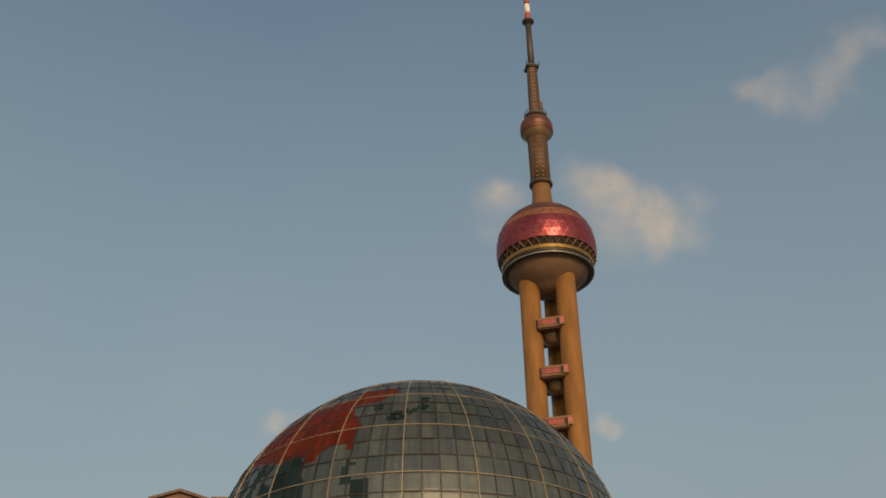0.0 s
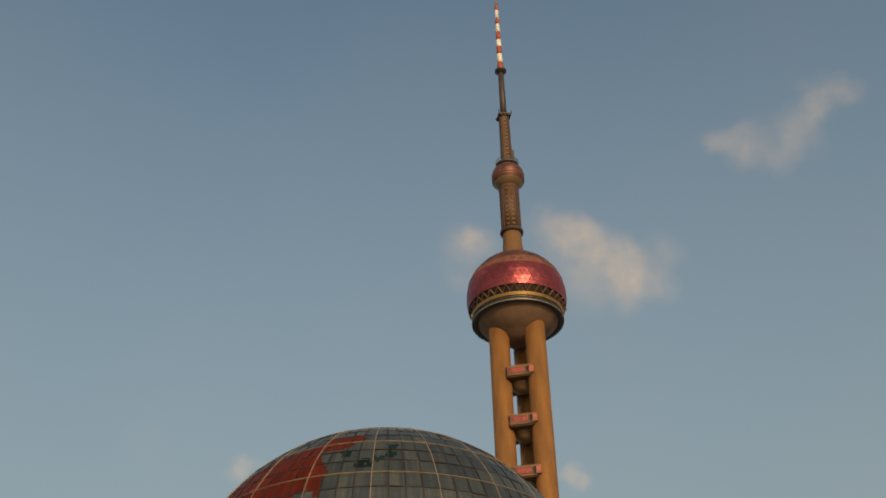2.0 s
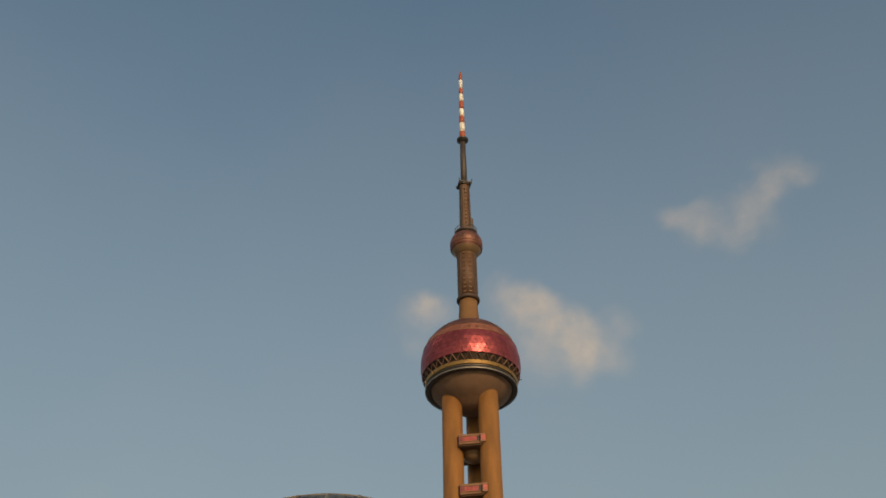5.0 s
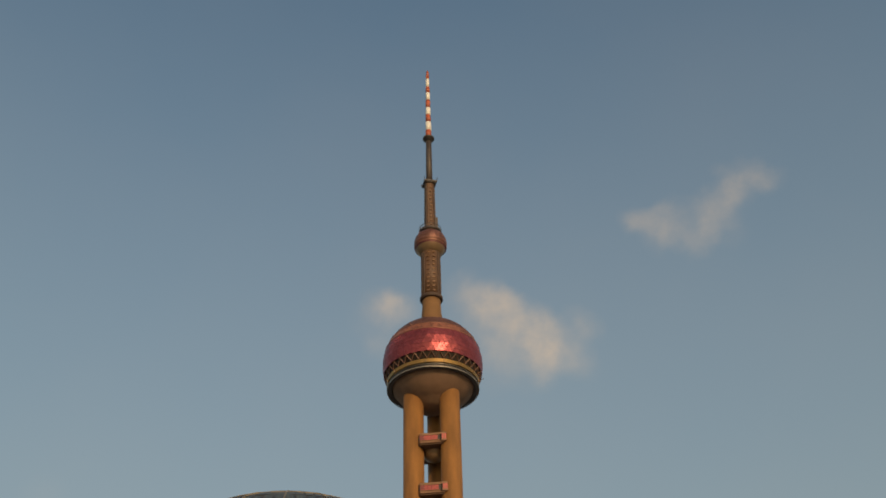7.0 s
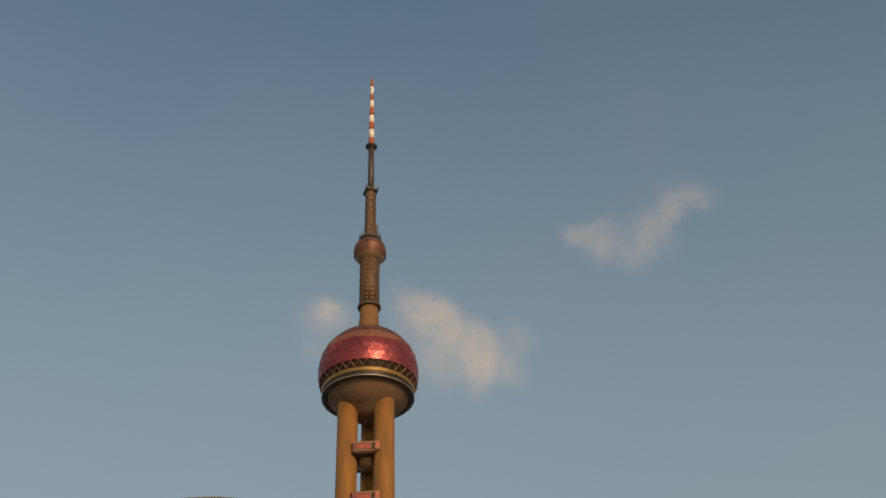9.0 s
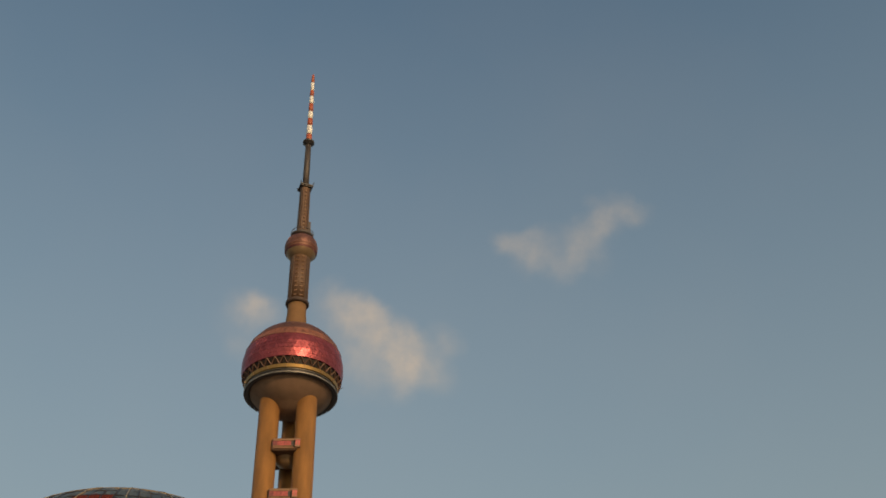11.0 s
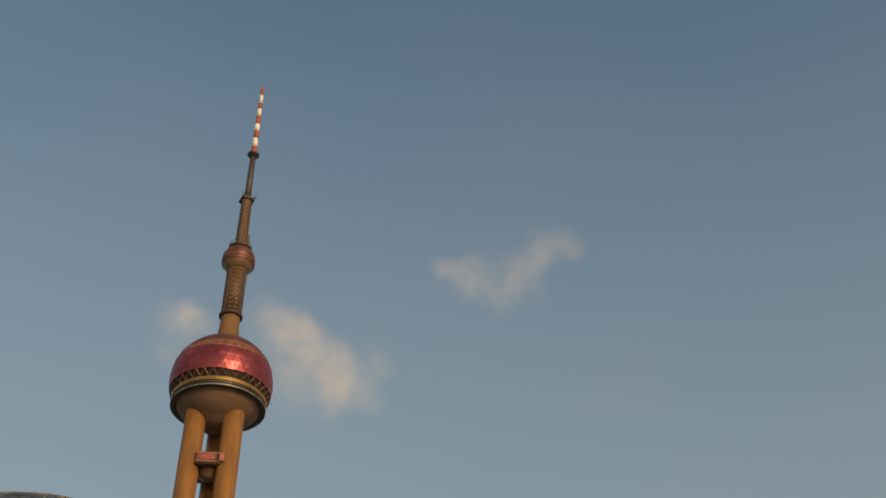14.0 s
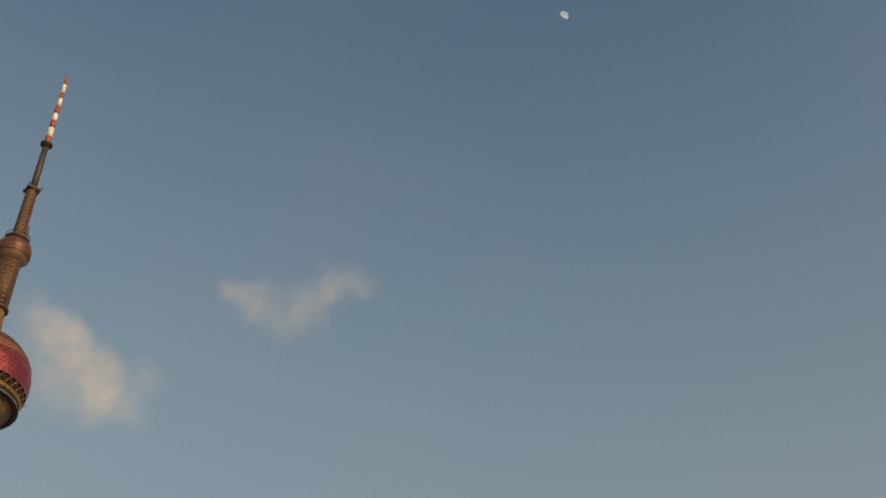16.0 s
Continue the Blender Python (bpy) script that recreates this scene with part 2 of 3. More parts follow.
def coated_glass(name, colour, coating, streaks=0.35, varied=0.3, film=0.0):
    """Coated facade glass: a dim body colour seen through, with pale blinds in streaks, under a mirror-like coat. film: the dull sheen of dust on it."""
    m = material(name, colour, 0.45, 0.0, grain=0.07, coarse=0.12, varied=varied, scale=1.2, bump=0.0)
    nt = m.node_tree
    add, wire = nt.nodes.new, nt.links.new
    body = nt.nodes["Principled BSDF"]
    coord, fit, noise_tex = add("ShaderNodeTexCoord"), add("ShaderNodeMapping"), add("ShaderNodeTexNoise")
    fit.inputs["Scale"].default_value = (2.9, 0.12, 1.0)
    noise_tex.inputs["Scale"].default_value, noise_tex.inputs["Detail"].default_value = 1.0, 1.0
    wire(coord.outputs["UV"], fit.inputs["Vector"])
    wire(fit.outputs[0], noise_tex.inputs["Vector"])
    r = add("ShaderNodeMapRange")
    r.inputs["From Min"].default_value, r.inputs["From Max"].default_value = 0.35, 0.65
    r.inputs["To Min"].default_value, r.inputs["To Max"].default_value = 1 - streaks, 1 + streaks
    wire(noise_tex.outputs["Fac"], r.inputs["Value"])
    x = add("ShaderNodeVectorMath")
    x.operation = "SCALE"
    wire(body.inputs["Base Color"].links[0].from_socket, x.inputs[0])
    # blinds drawn to different heights behind the panes
    drawn, slats, level, both = add("ShaderNodeMapping"), add("ShaderNodeTexNoise"), add("ShaderNodeMapRange"), add("ShaderNodeMath")
    drawn.inputs["Scale"].default_value = (0.7, 3.6, 1.0)
    slats.inputs["Scale"].default_value, slats.inputs["Detail"].default_value = 1.0, 2.0
    wire(coord.outputs["UV"], drawn.inputs["Vector"])
    wire(drawn.outputs[0], slats.inputs["Vector"])
    level.inputs["From Min"].default_value, level.inputs["From Max"].default_value = 0.4, 0.6
    level.inputs["To Min"].default_value, level.inputs["To Max"].default_value = 1 - streaks * 0.35, 1 + streaks * 0.35
    wire(slats.outputs["Fac"], level.inputs["Value"])
    both.operation = "MULTIPLY"
    wire(r.outputs[0], both.inputs[0])
    wire(level.outputs[0], both.inputs[1])
    wire(both.outputs[0], x.inputs["Scale"])
    wire(x.outputs[0], body.inputs["Base Color"])
    gloss, mix = add("ShaderNodeBsdfGlossy"), add("ShaderNodeMixShader")
    gloss.inputs["Color"].default_value = (0.97, 0.90, 0.80, 1)
    gloss.inputs["Roughness"].default_value = 0.1
    ripple, bump = add("ShaderNodeTexNoise"), add("ShaderNodeBump")
    ripple.inputs["Scale"].default_value = 0.9
    wire(coord.outputs["Object"], ripple.inputs["Vector"])
    bump.inputs["Strength"].default_value, bump.inputs["Distance"].default_value = 0.12, 0.06
    wire(ripple.outputs["Fac"], bump.inputs["Height"])
    wire(bump.outputs[0], gloss.inputs["Normal"])
    fres, share = add("ShaderNodeFresnel"), add("ShaderNodeMapRange")
    fres.inputs["IOR"].default_value = 1.5
    share.inputs["From Min"].default_value, share.inputs["From Max"].default_value = 0.04, 1.0
    share.inputs["To Min"].default_value, share.inputs["To Max"].default_value = coating, coating + 0.2
    wire(fres.outputs[0], share.inputs["Value"])
    wire(share.outputs[0], mix.inputs[0])
    wire(body.outputs[0], mix.inputs[1])
    wire(gloss.outputs[0], mix.inputs[2])
    body.inputs["Specular IOR Level"].default_value = film
    wire(mix.outputs[0], nt.nodes["Material Output"].inputs["Surface"])
    return m


GLOBE_GLASS = coated_glass("globe_glass", (0.038, 0.039, 0.022), 0.13, 0.36, 0.30, 0.36)
GLOBE_RED = coated_glass("globe_red_glass", (0.092, 0.015, 0.006), 0.02, 0.2, 0.12)
GLOBE_GREEN = coated_glass("globe_green_glass", (0.010, 0.022, 0.020), 0.035, 0.15)


# ---- mesh helpers ----
def finish(name, bm, mats, parent=None, label="", smooth=None):
    me = bpy.data.meshes.new(name)
    bm.normal_update()
    if smooth is not None:
        for f in bm.faces:
            f.smooth = smooth
    bm.to_mesh(me)
    bm.free()
    for m in mats if isinstance(mats, (list, tuple)) else [mats]:
        me.materials.append(m)
    ob = new(name, me)
    ob.parent = parent
    if label:
        ob["label"] = label
    return ob


def part(name, bm, mats, parent, label="", smooth=None):
    return finish(name, bm, mats, parent, label, smooth)


def thing(name, place, label, category, group="", kind=""):
    ob = new(name)
    ob.location = place
    return tagged(ob, label, category, group, kind)


def lathe(profile, seg=64, closed=True, bm=None):
    """A turned body from (radius, height) pairs, from below upwards."""
    bm = bm or bmesh.new()
    rings = []
    for r, z in profile:
        if r < 1e-6:
            rings.append([bm.verts.new((0, 0, z))])
        else:
            rings.append([bm.verts.new((r * math.cos(2 * math.pi * i / seg), r * math.sin(2 * math.pi * i / seg), z)) for i in range(seg)])
    for a, b in zip(rings, rings[1:]):
        for i in range(seg):
            j = (i + 1) % seg
            if len(a) == 1 and len(b) == 1:
                continue
            if len(a) == 1:
                bm.faces.new((a[0], b[j], b[i]))
            elif len(b) == 1:
                bm.faces.new((a[i], a[j], b[0]))
            else:
                bm.faces.new((a[i], a[j], b[j], b[i]))
    if closed:
        if len(rings[0]) > 1:
            bm.faces.new(list(reversed(rings[0])))
        if len(rings[-1]) > 1:
            bm.faces.new(rings[-1])
    return bm


def ring_body(profile, seg=64, bm=None):
    """A closed ring from a loop of (radius, height) pairs."""
    bm = bm or bmesh.new()
    rings = [[bm.verts.new((r * math.cos(2 * math.pi * i / seg), r * math.sin(2 * math.pi * i / seg), z)) for i in range(seg)] for r, z in profile]
    for a, b in zip(rings, rings[1:] + rings[:1]):
        for i in range(seg):
            j = (i + 1) % seg
            bm.faces.new((a[i], a[j], b[j], b[i]))
    return bm


def bar(bm, a, b, w, up=(0, 0, 1), t=None, n=4):
    """A straight bar of n sides from a to b."""
    a, b = Vector(a), Vector(b)
    d = (b - a).normalized()
    s = d.cross(Vector(up))
    if s.length < 1e-4:
        s = d.cross(Vector((1, 0, 0)))
    s.normalize()
    u = s.cross(d)
    t = t or w
    off = [math.pi / n + 2 * math.pi * k / n for k in range(n)]
    k = 1 / math.cos(math.pi / n)
    loops = [[bm.verts.new(p + s * (w / 2 * k * math.cos(o)) + u * (t / 2 * k * math.sin(o))) for o in off] for p in (a, b)]
    for i in range(n):
        j = (i + 1) % n
        bm.faces.new((loops[0][i], loops[0][j], loops[1][j], loops[1][i]))
    bm.faces.new(list(reversed(loops[0])))
    bm.faces.new(loops[1])
    return bm


def box(bm, x0, y0, z0, x1, y1, z1):
    v = [bm.verts.new((x, y, z)) for z in (z0, z1) for x, y in ((x0, y0), (x1, y0), (x1, y1), (x0, y1))]
    for q in ((3, 2, 1, 0), (4, 5, 6, 7), (0, 1, 5, 4), (1, 2, 6, 5), (2, 3, 7, 6), (3, 0, 4, 7)):
        bm.faces.new([v[i] for i in q])
    return bm


def on_ball(r, lon, lat):
    """A point on a ball; longitude 0 faces the promenade (-y), growing to the east (+x); degrees."""
    a, b = radians(lon), radians(lat)
    return Vector((r * math.cos(b) * math.sin(a), -r * math.cos(b) * math.cos(a), r * math.sin(b)))


def arc(bm, points, normals, w, t):
    """A flat-sided strip of width w and depth t along points, facing the normals."""
    loops = []
    n = len(points)
    for i in range(n):
        d = (points[min(i + 1, n - 1)] - points[max(i - 1, 0)]).normalized()
        s = d.cross(normals[i]).normalized()
        p, o = points[i], normals[i]
        loops.append([bm.verts.new(p + s * a * w / 2 + o * b * t / 2) for a, b in ((-1, -1), (1, -1), (1, 1), (-1, 1))])
    for a, b in zip(loops, loops[1:]):
        for i in range(4):
            j = (i + 1) % 4
            bm.faces.new((a[i], a[j], b[j], b[i]))
    bm.faces.new(list(reversed(loops[0])))
    bm.faces.new(loops[-1])
    return bm


# ---- ground ----
bm = bmesh.new()
bmesh.ops.create_circle(bm, cap_ends=True, segments=96, radius=4800)
tagged(finish("ground", bm, PAVING), "grey paved ground reaching the horizon", "ground", kind="structure")

# ---- television tower ----
TOWER = Vector((0, 430, 0))
COLUMN_RING, COLUMN_RADIUS, COLUMN_TURN = 9.3, 4.45, 10.0
tower = thing("tower", TOWER, "tall tan television tower with rose-red spheres and striped mast", "tower")


def column_place(k):
    a = radians(COLUMN_TURN + 120 * k)
    return COLUMN_RING * math.sin(a), COLUMN_RING * math.cos(a)


def build_columns():
    for k in range(3):
        x, y = column_place(k)
        bm = lathe([(COLUMN_RADIUS + 0.6, 0), (COLUMN_RADIUS + 0.6, 1.2), (COLUMN_RADIUS, 2.0), (COLUMN_RADIUS, 130), (COLUMN_RADIUS, 262)], 48)
        col = part("column", bm, CONCRETE, tower, "round tan concrete column", True)
        col.location = (x, y, 0)


def build_pod(z):
    """A small ball between the columns with the windowed drum round it."""
    pod = part("pod", lathe([(5.5 * math.cos(radians(a)), z - 0.9 + 5.5 * math.sin(radians(a))) for a in range(-90, 91, 10)], 40, False), BEIGE, tower, "brown ball between the columns", True)

    def drum(r, zlo, zhi, mat, name):
        bm = bmesh.new()
        face = radians(POD_TURN)
        pts = []
        for k in range(3):
            a = face + radians(120 * k)
            n, s = Vector((math.sin(a), math.cos(a), 0)), Vector((math.cos(a), -math.sin(a), 0))
            pts += [n * r - s * 5.0, n * r + s * 5.0]
        lo = [bm.verts.new((p.x, p.y, zlo)) for p in pts]
        hi = [bm.verts.new((p.x, p.y, zhi)) for p in pts]
        for i in range(6):
            j = (i + 1) % 6
            bm.faces.new((lo[j], lo[i], hi[i], hi[j]))
        bm.faces.new(lo)
        bm.faces.new(list(reversed(hi)))
        return part(name, bm, mat, pod)

    drum(9.7, z - 2.1, z - 1.15, POD_PANEL, "pod_floor")
    drum(10.0, z - 1.15, z - 0.95, POD_PANEL, "pod_sill")
    # the darker brown here paints in the shade under the floor slab
    drum(9.0, z - 2.6, z - 2.1, SHAFT, "pod_shaded_soffit")
    drum(9.6, z - 0.95, z + 1.35, DARK, "pod_wall")
    drum(9.95, z + 1.35, z + 2.3, POD_PANEL, "pod_roof")
    drum(9.5, z + 2.3, z + 2.6, SHAFT, "pod_roof_cap")
    a = radians(POD_TURN)
    n, s = Vector((math.sin(a), math.cos(a), 0)), Vector((math.cos(a), -math.sin(a), 0))
    edges = [4.9, 3.3, 1.4, -0.6, -2.6]
    for k, (k0, k1) in enumerate(zip(edges, edges[1:])):
        p, q = n * 9.72 + s * (k0 - 0.03), n * 9.72 + s * (k1 + 0.03)
        part("pod_pane", bar(bmesh.new(), (p.x, p.y, z + 0.2), (q.x, q.y, z + 0.2), 0.16, t=2.15), MAROON_GLASS if k == 0 else RED_GLASS, pod)
    for k in (-4.9, 0.2, 4.95):
        p = n * 9.8 + s * k
        part("pod_mullion", bar(bmesh.new(), (p.x, p.y, z - 0.95), (p.x, p.y, z + 1.35), 0.16), ROSE_FRAME, pod)
    x, y = column_place(1)
    part("pod_annex", box(bmesh.new(), 3.3, y - 4.7, z - 0.95, 5.2, y - 2, z + 1.55), RED_GLASS, pod, "pale red box on the column")
    part("pod_annex_frame", box(bmesh.new(), 4.1, y - 4.76, z - 0.95, 4.3, y - 4.7, z + 1.55), POD_PANEL, pod)
    part("pod_annex_floor", box(bmesh.new(), 3.1, y - 4.8, z - 1.75, 5.4, y - 2, z - 0.95), POD_PANEL, pod)
    part("pod_annex_roof", box(bmesh.new(), 3.1, y - 4.8, z + 1.55, 5.4, y - 2, z + 2.25), POD_PANEL, pod)
    # solid block whose dark colour stands for the unlit gap
    part("pod_gap_shade", box(bmesh.new(), 2.45, y - 4.55, z - 1.5, 3.3, y - 2, z + 1.5), DARK_GLASS, pod, "dark block for the shaded gap beside the box")


POD_TURN = 186.0
BALL_Z, BALL_R = 272.7, 22.65


def tri_panel(bm, pts, r, gap=0.955, lift=0.1):
    """A triangular pane with bevelled edge standing proud of the ball."""
    c = sum(pts, Vector()) / 3
    n = (pts[1] - pts[0]).cross(pts[2] - pts[0]).normalized()
    if n.dot(c) < 0:
        n, pts = -n, [pts[0], pts[2], pts[1]]
    base = [bm.verts.new(c + (p - c) * gap) for p in pts]
    top = [bm.verts.new(c + (p - c) * (gap - 0.06) + n * lift) for p in pts]
    bm.faces.new(top)
    for i in range(3):
        j = (i + 1) % 3
        bm.faces.new((base[i], base[j], top[j], top[i]))


def tri_lights(pts, n):
    """The n * n small triangles into which glazing bars split a flat triangular pane."""
    a, u, v = pts[0], (pts[1] - pts[0]) / n, (pts[2] - pts[0]) / n
    for i in range(n):
        for j in range(n - i):
            o = a + u * i + v * j
            yield [o, o + u, o + v]
            if i + j < n - 1:
                yield [o + u, o + u + v, o + v]


def tri_rows(ball, r, count, lat0, lat1, rows, mat, name, near=90, lights=1, turn=0.0):
    """Rows of alternating triangular panes; the near ones are parts, the far ones one mesh."""
    far = bmesh.new()
    step = 360 / count
    for k in range(rows):
        a, b = lat0 + (lat1 - lat0) * k / rows, lat0 + (lat1 - lat0) * (k + 1) / rows
        for i in range(count):
            o = turn + i * step + (k % 2) * step / 2
            lo = [on_ball(r, o, a), on_ball(r, o + step, a)]
            hi = [on_ball(r, o + step / 2, b), on_ball(r, o + 1.5 * step, b)]
            for pts, mid in (([lo[0], lo[1], hi[0]], o + step / 2), ([lo[1], hi[1], hi[0]], o + step)):
                d = (mid + 180) % 360 - 180
                if abs(d) < near:
                    bm = bmesh.new()
                    for small in tri_lights(pts, lights):
                        tri_panel(bm, small, r, 0.965 if lights > 1 else 0.955, 0.06 if lights > 1 else 0.1)
                    part(name, bm, mat, ball)
                else:
                    tri_panel(far, pts, r)
    if far.verts:
        tagged(part(name + "s_behind", far, mat, ball), kind="stuff")
    else:
        far.free()


def build_big_ball():
    ball = part("upper_sphere", lathe([(BALL_R * 0.99 * math.cos(radians(a)), BALL_R * 0.99 * math.sin(radians(a))) for a in range(-12, 76, 4)], 84, False), ROSE_FRAME, tower, "rose-red faceted glass sphere", True)
    ball.location = (0, 0, BALL_Z)
    # underside bowl
    part("bowl", lathe([(0, -23.5), (2.5, -23.35), (5, -22.8), (7.2, -21.7)] + [(22.1 * math.cos(radians(a)), 22.1 * math.sin(radians(a))) for a in range(-66, -33, 3)] + [(18.2, -11.4)], 96, False), BOWL, ball, "smooth brown bowl under the sphere", True)
    # gallery rim with its rail
    part("gallery_rim", ring_body([(18.4, -12.6), (19.6, -12.9), (20.2, -12.4), (20.2, -11.6), (19.4, -11.2), (18.4, -11.2)], 96), STEEL, ball)
    part("gallery_rail", ring_body([(20.35, -12.75), (20.65, -12.75), (20.7, -12.45), (20.35, -12.45)], 96), PALE_RAIL, ball, "pale metal rail")
    for i in range(48):
        pts = [on_ball(20.15, i * 7.5 + k * 5.4 / 3, 0) for k in range(4)]
        part("gallery_bracket", arc(bmesh.new(), [p * 1.006 + Vector((0, 0, -12.1)) for p in pts], [p.normalized() for p in pts], 0.9, 0.35), DARK, ball)
    # belts between the bowl and the windows: dark groove, pale rail, dark groove, gold
    part("window_ring", ring_body([(18.4, -11.2), (19.2, -11.2), (19.4, -10.8), (18.4, -10.8)], 96), DARK_GLASS, ball)
    part("grey_belt", ring_body([(19.0, -10.8), (19.95, -10.8), (20.0, -10.5), (19.0, -10.5)], 96), GREY_METAL, ball, "pale metal ring")
    part("shadow_gap", ring_body([(18.9, -10.5), (19.4, -10.5), (19.45, -10.1), (18.9, -10.1)], 96), DARK, ball)
    for i in range(16):
        p = on_ball(20.75, i * 22.5 + 14, 0)
        part("floodlight", bar(bmesh.new(), (p.x * 0.995, p.y * 0.995, -10.3), (p.x * 1.01, p.y * 1.01, -9.3), 0.36), BEIGE, ball, "small pale floodlight housing")
    part("side_aerial", bar(bmesh.new(), (20.0, -4.0, -10.6), (22.6, -4.4, -9.4), 0.18), DARK, ball)
    part("gold_belt", ring_body([(19.2, -10.1), (20.35, -10.1), (20.8, -8.7), (19.8, -8.6)], 96), GOLD, ball, "gold metal belt")
    part("window_belt", ring_body([(19.6, -8.6), (20.4, -8.6), (21.35, -5.3), (20.5, -5.2)], 96), DARK_GLASS, ball)
    count = 36
    for i in range(count):
        bm = bmesh.new()
        o, s = 3.5 + i * 360 / count, 360 / count
        a, b, c = on_ball(22.3, o, -22.4), on_ball(22.5, o + s / 2, -13.6), on_ball(22.3, o + s, -22.4)
        bar(bm, a, b, 0.42)
        bar(bm, b, c, 0.42)
        part("truss_brace", bm, BRACE, ball)
    tri_rows(ball, BALL_R, count, -13.5, 17.5, 3, ROSE, "rose_pane", 92, 2, 3.5)
    # lattice band and cap
    tri_rows(ball, BALL_R, 60, 18.5, 27.5, 1, COPPER, "lattice_pane", 60)
    for lat in (18.0, 28.0):
        r, z = BALL_R * math.cos(radians(lat)), BALL_R * math.sin(radians(lat))
        part("band_ring", ring_body([(r - 0.3, z - 0.2), (r + 0.18, z - 0.2), (r + 0.15, z + 0.2), (r - 0.3, z + 0.2)], 96), COPPER, ball)
    tri_rows(ball, BALL_R, 36, 28.5, 70, 5, CAP, "cap_pane", 1)


def build_small_ball():
    z0 = 343.5
    ball = part("space_capsule", lathe([(7.8 * math.cos(radians(a)), 7.8 * math.sin(radians(a))) for a in range(-60, 61, 4)], 64, True), CAP, tower, "small rose and beige sphere under the mast", True)
    ball.location = (0, 0, z0)
    part("lower_shell", lathe([(8 * math.cos(radians(a)), 8 * math.sin(radians(a))) for a in range(-58, -25, 4)] + [(7.2, -3.4)], 64, False), BEIGE, ball, "beige lower shell", True)
    part("dark_groove", ring_body([(7.0, -3.6), (7.3, -3.6), (7.5, -3.0), (7.0, -3.0)], 64), ROSE_FRAME, ball)
    part("lower_belt", ring_body([(7.3, -3.0), (7.75, -3.0), (7.95, -2.2), (7.3, -2.2)], 64), COPPER, ball, "narrow copper belt")
    part("belt_groove", ring_body([(7.2, -2.2), (7.5, -2.2), (7.6, -1.6), (7.2, -1.6)], 64), ROSE_FRAME, ball)
    part("mid_belt", ring_body([(7.4, -1.6), (7.85, -1.6), (8.0, -1.0), (7.4, -1.0)], 64), COPPER, ball)
    tri_rows(ball, 7.95, 30, -8, 34, 3, CAPSULE, "capsule_pane", 90)
    part("top_deck", ring_body([(2, 6.5), (5.0, 6.3), (5.6, 6.8), (5.6, 7.7), (5.4, 7.7), (5.3, 7.2), (2, 7.2)], 48), STEEL, ball)
    for i in range(24):
        p = on_ball(5.5, i * 15, 0)
        part("deck_post", bar(bmesh.new(), (p.x, p.y, 7.6), (p.x, p.y, 9.4), 0.2), DARK, ball)
    part("deck_rail", ring_body([(5.38, 9.2), (5.6, 9.2), (5.6, 9.45), (5.38, 9.45)], 48), DARK, ball)


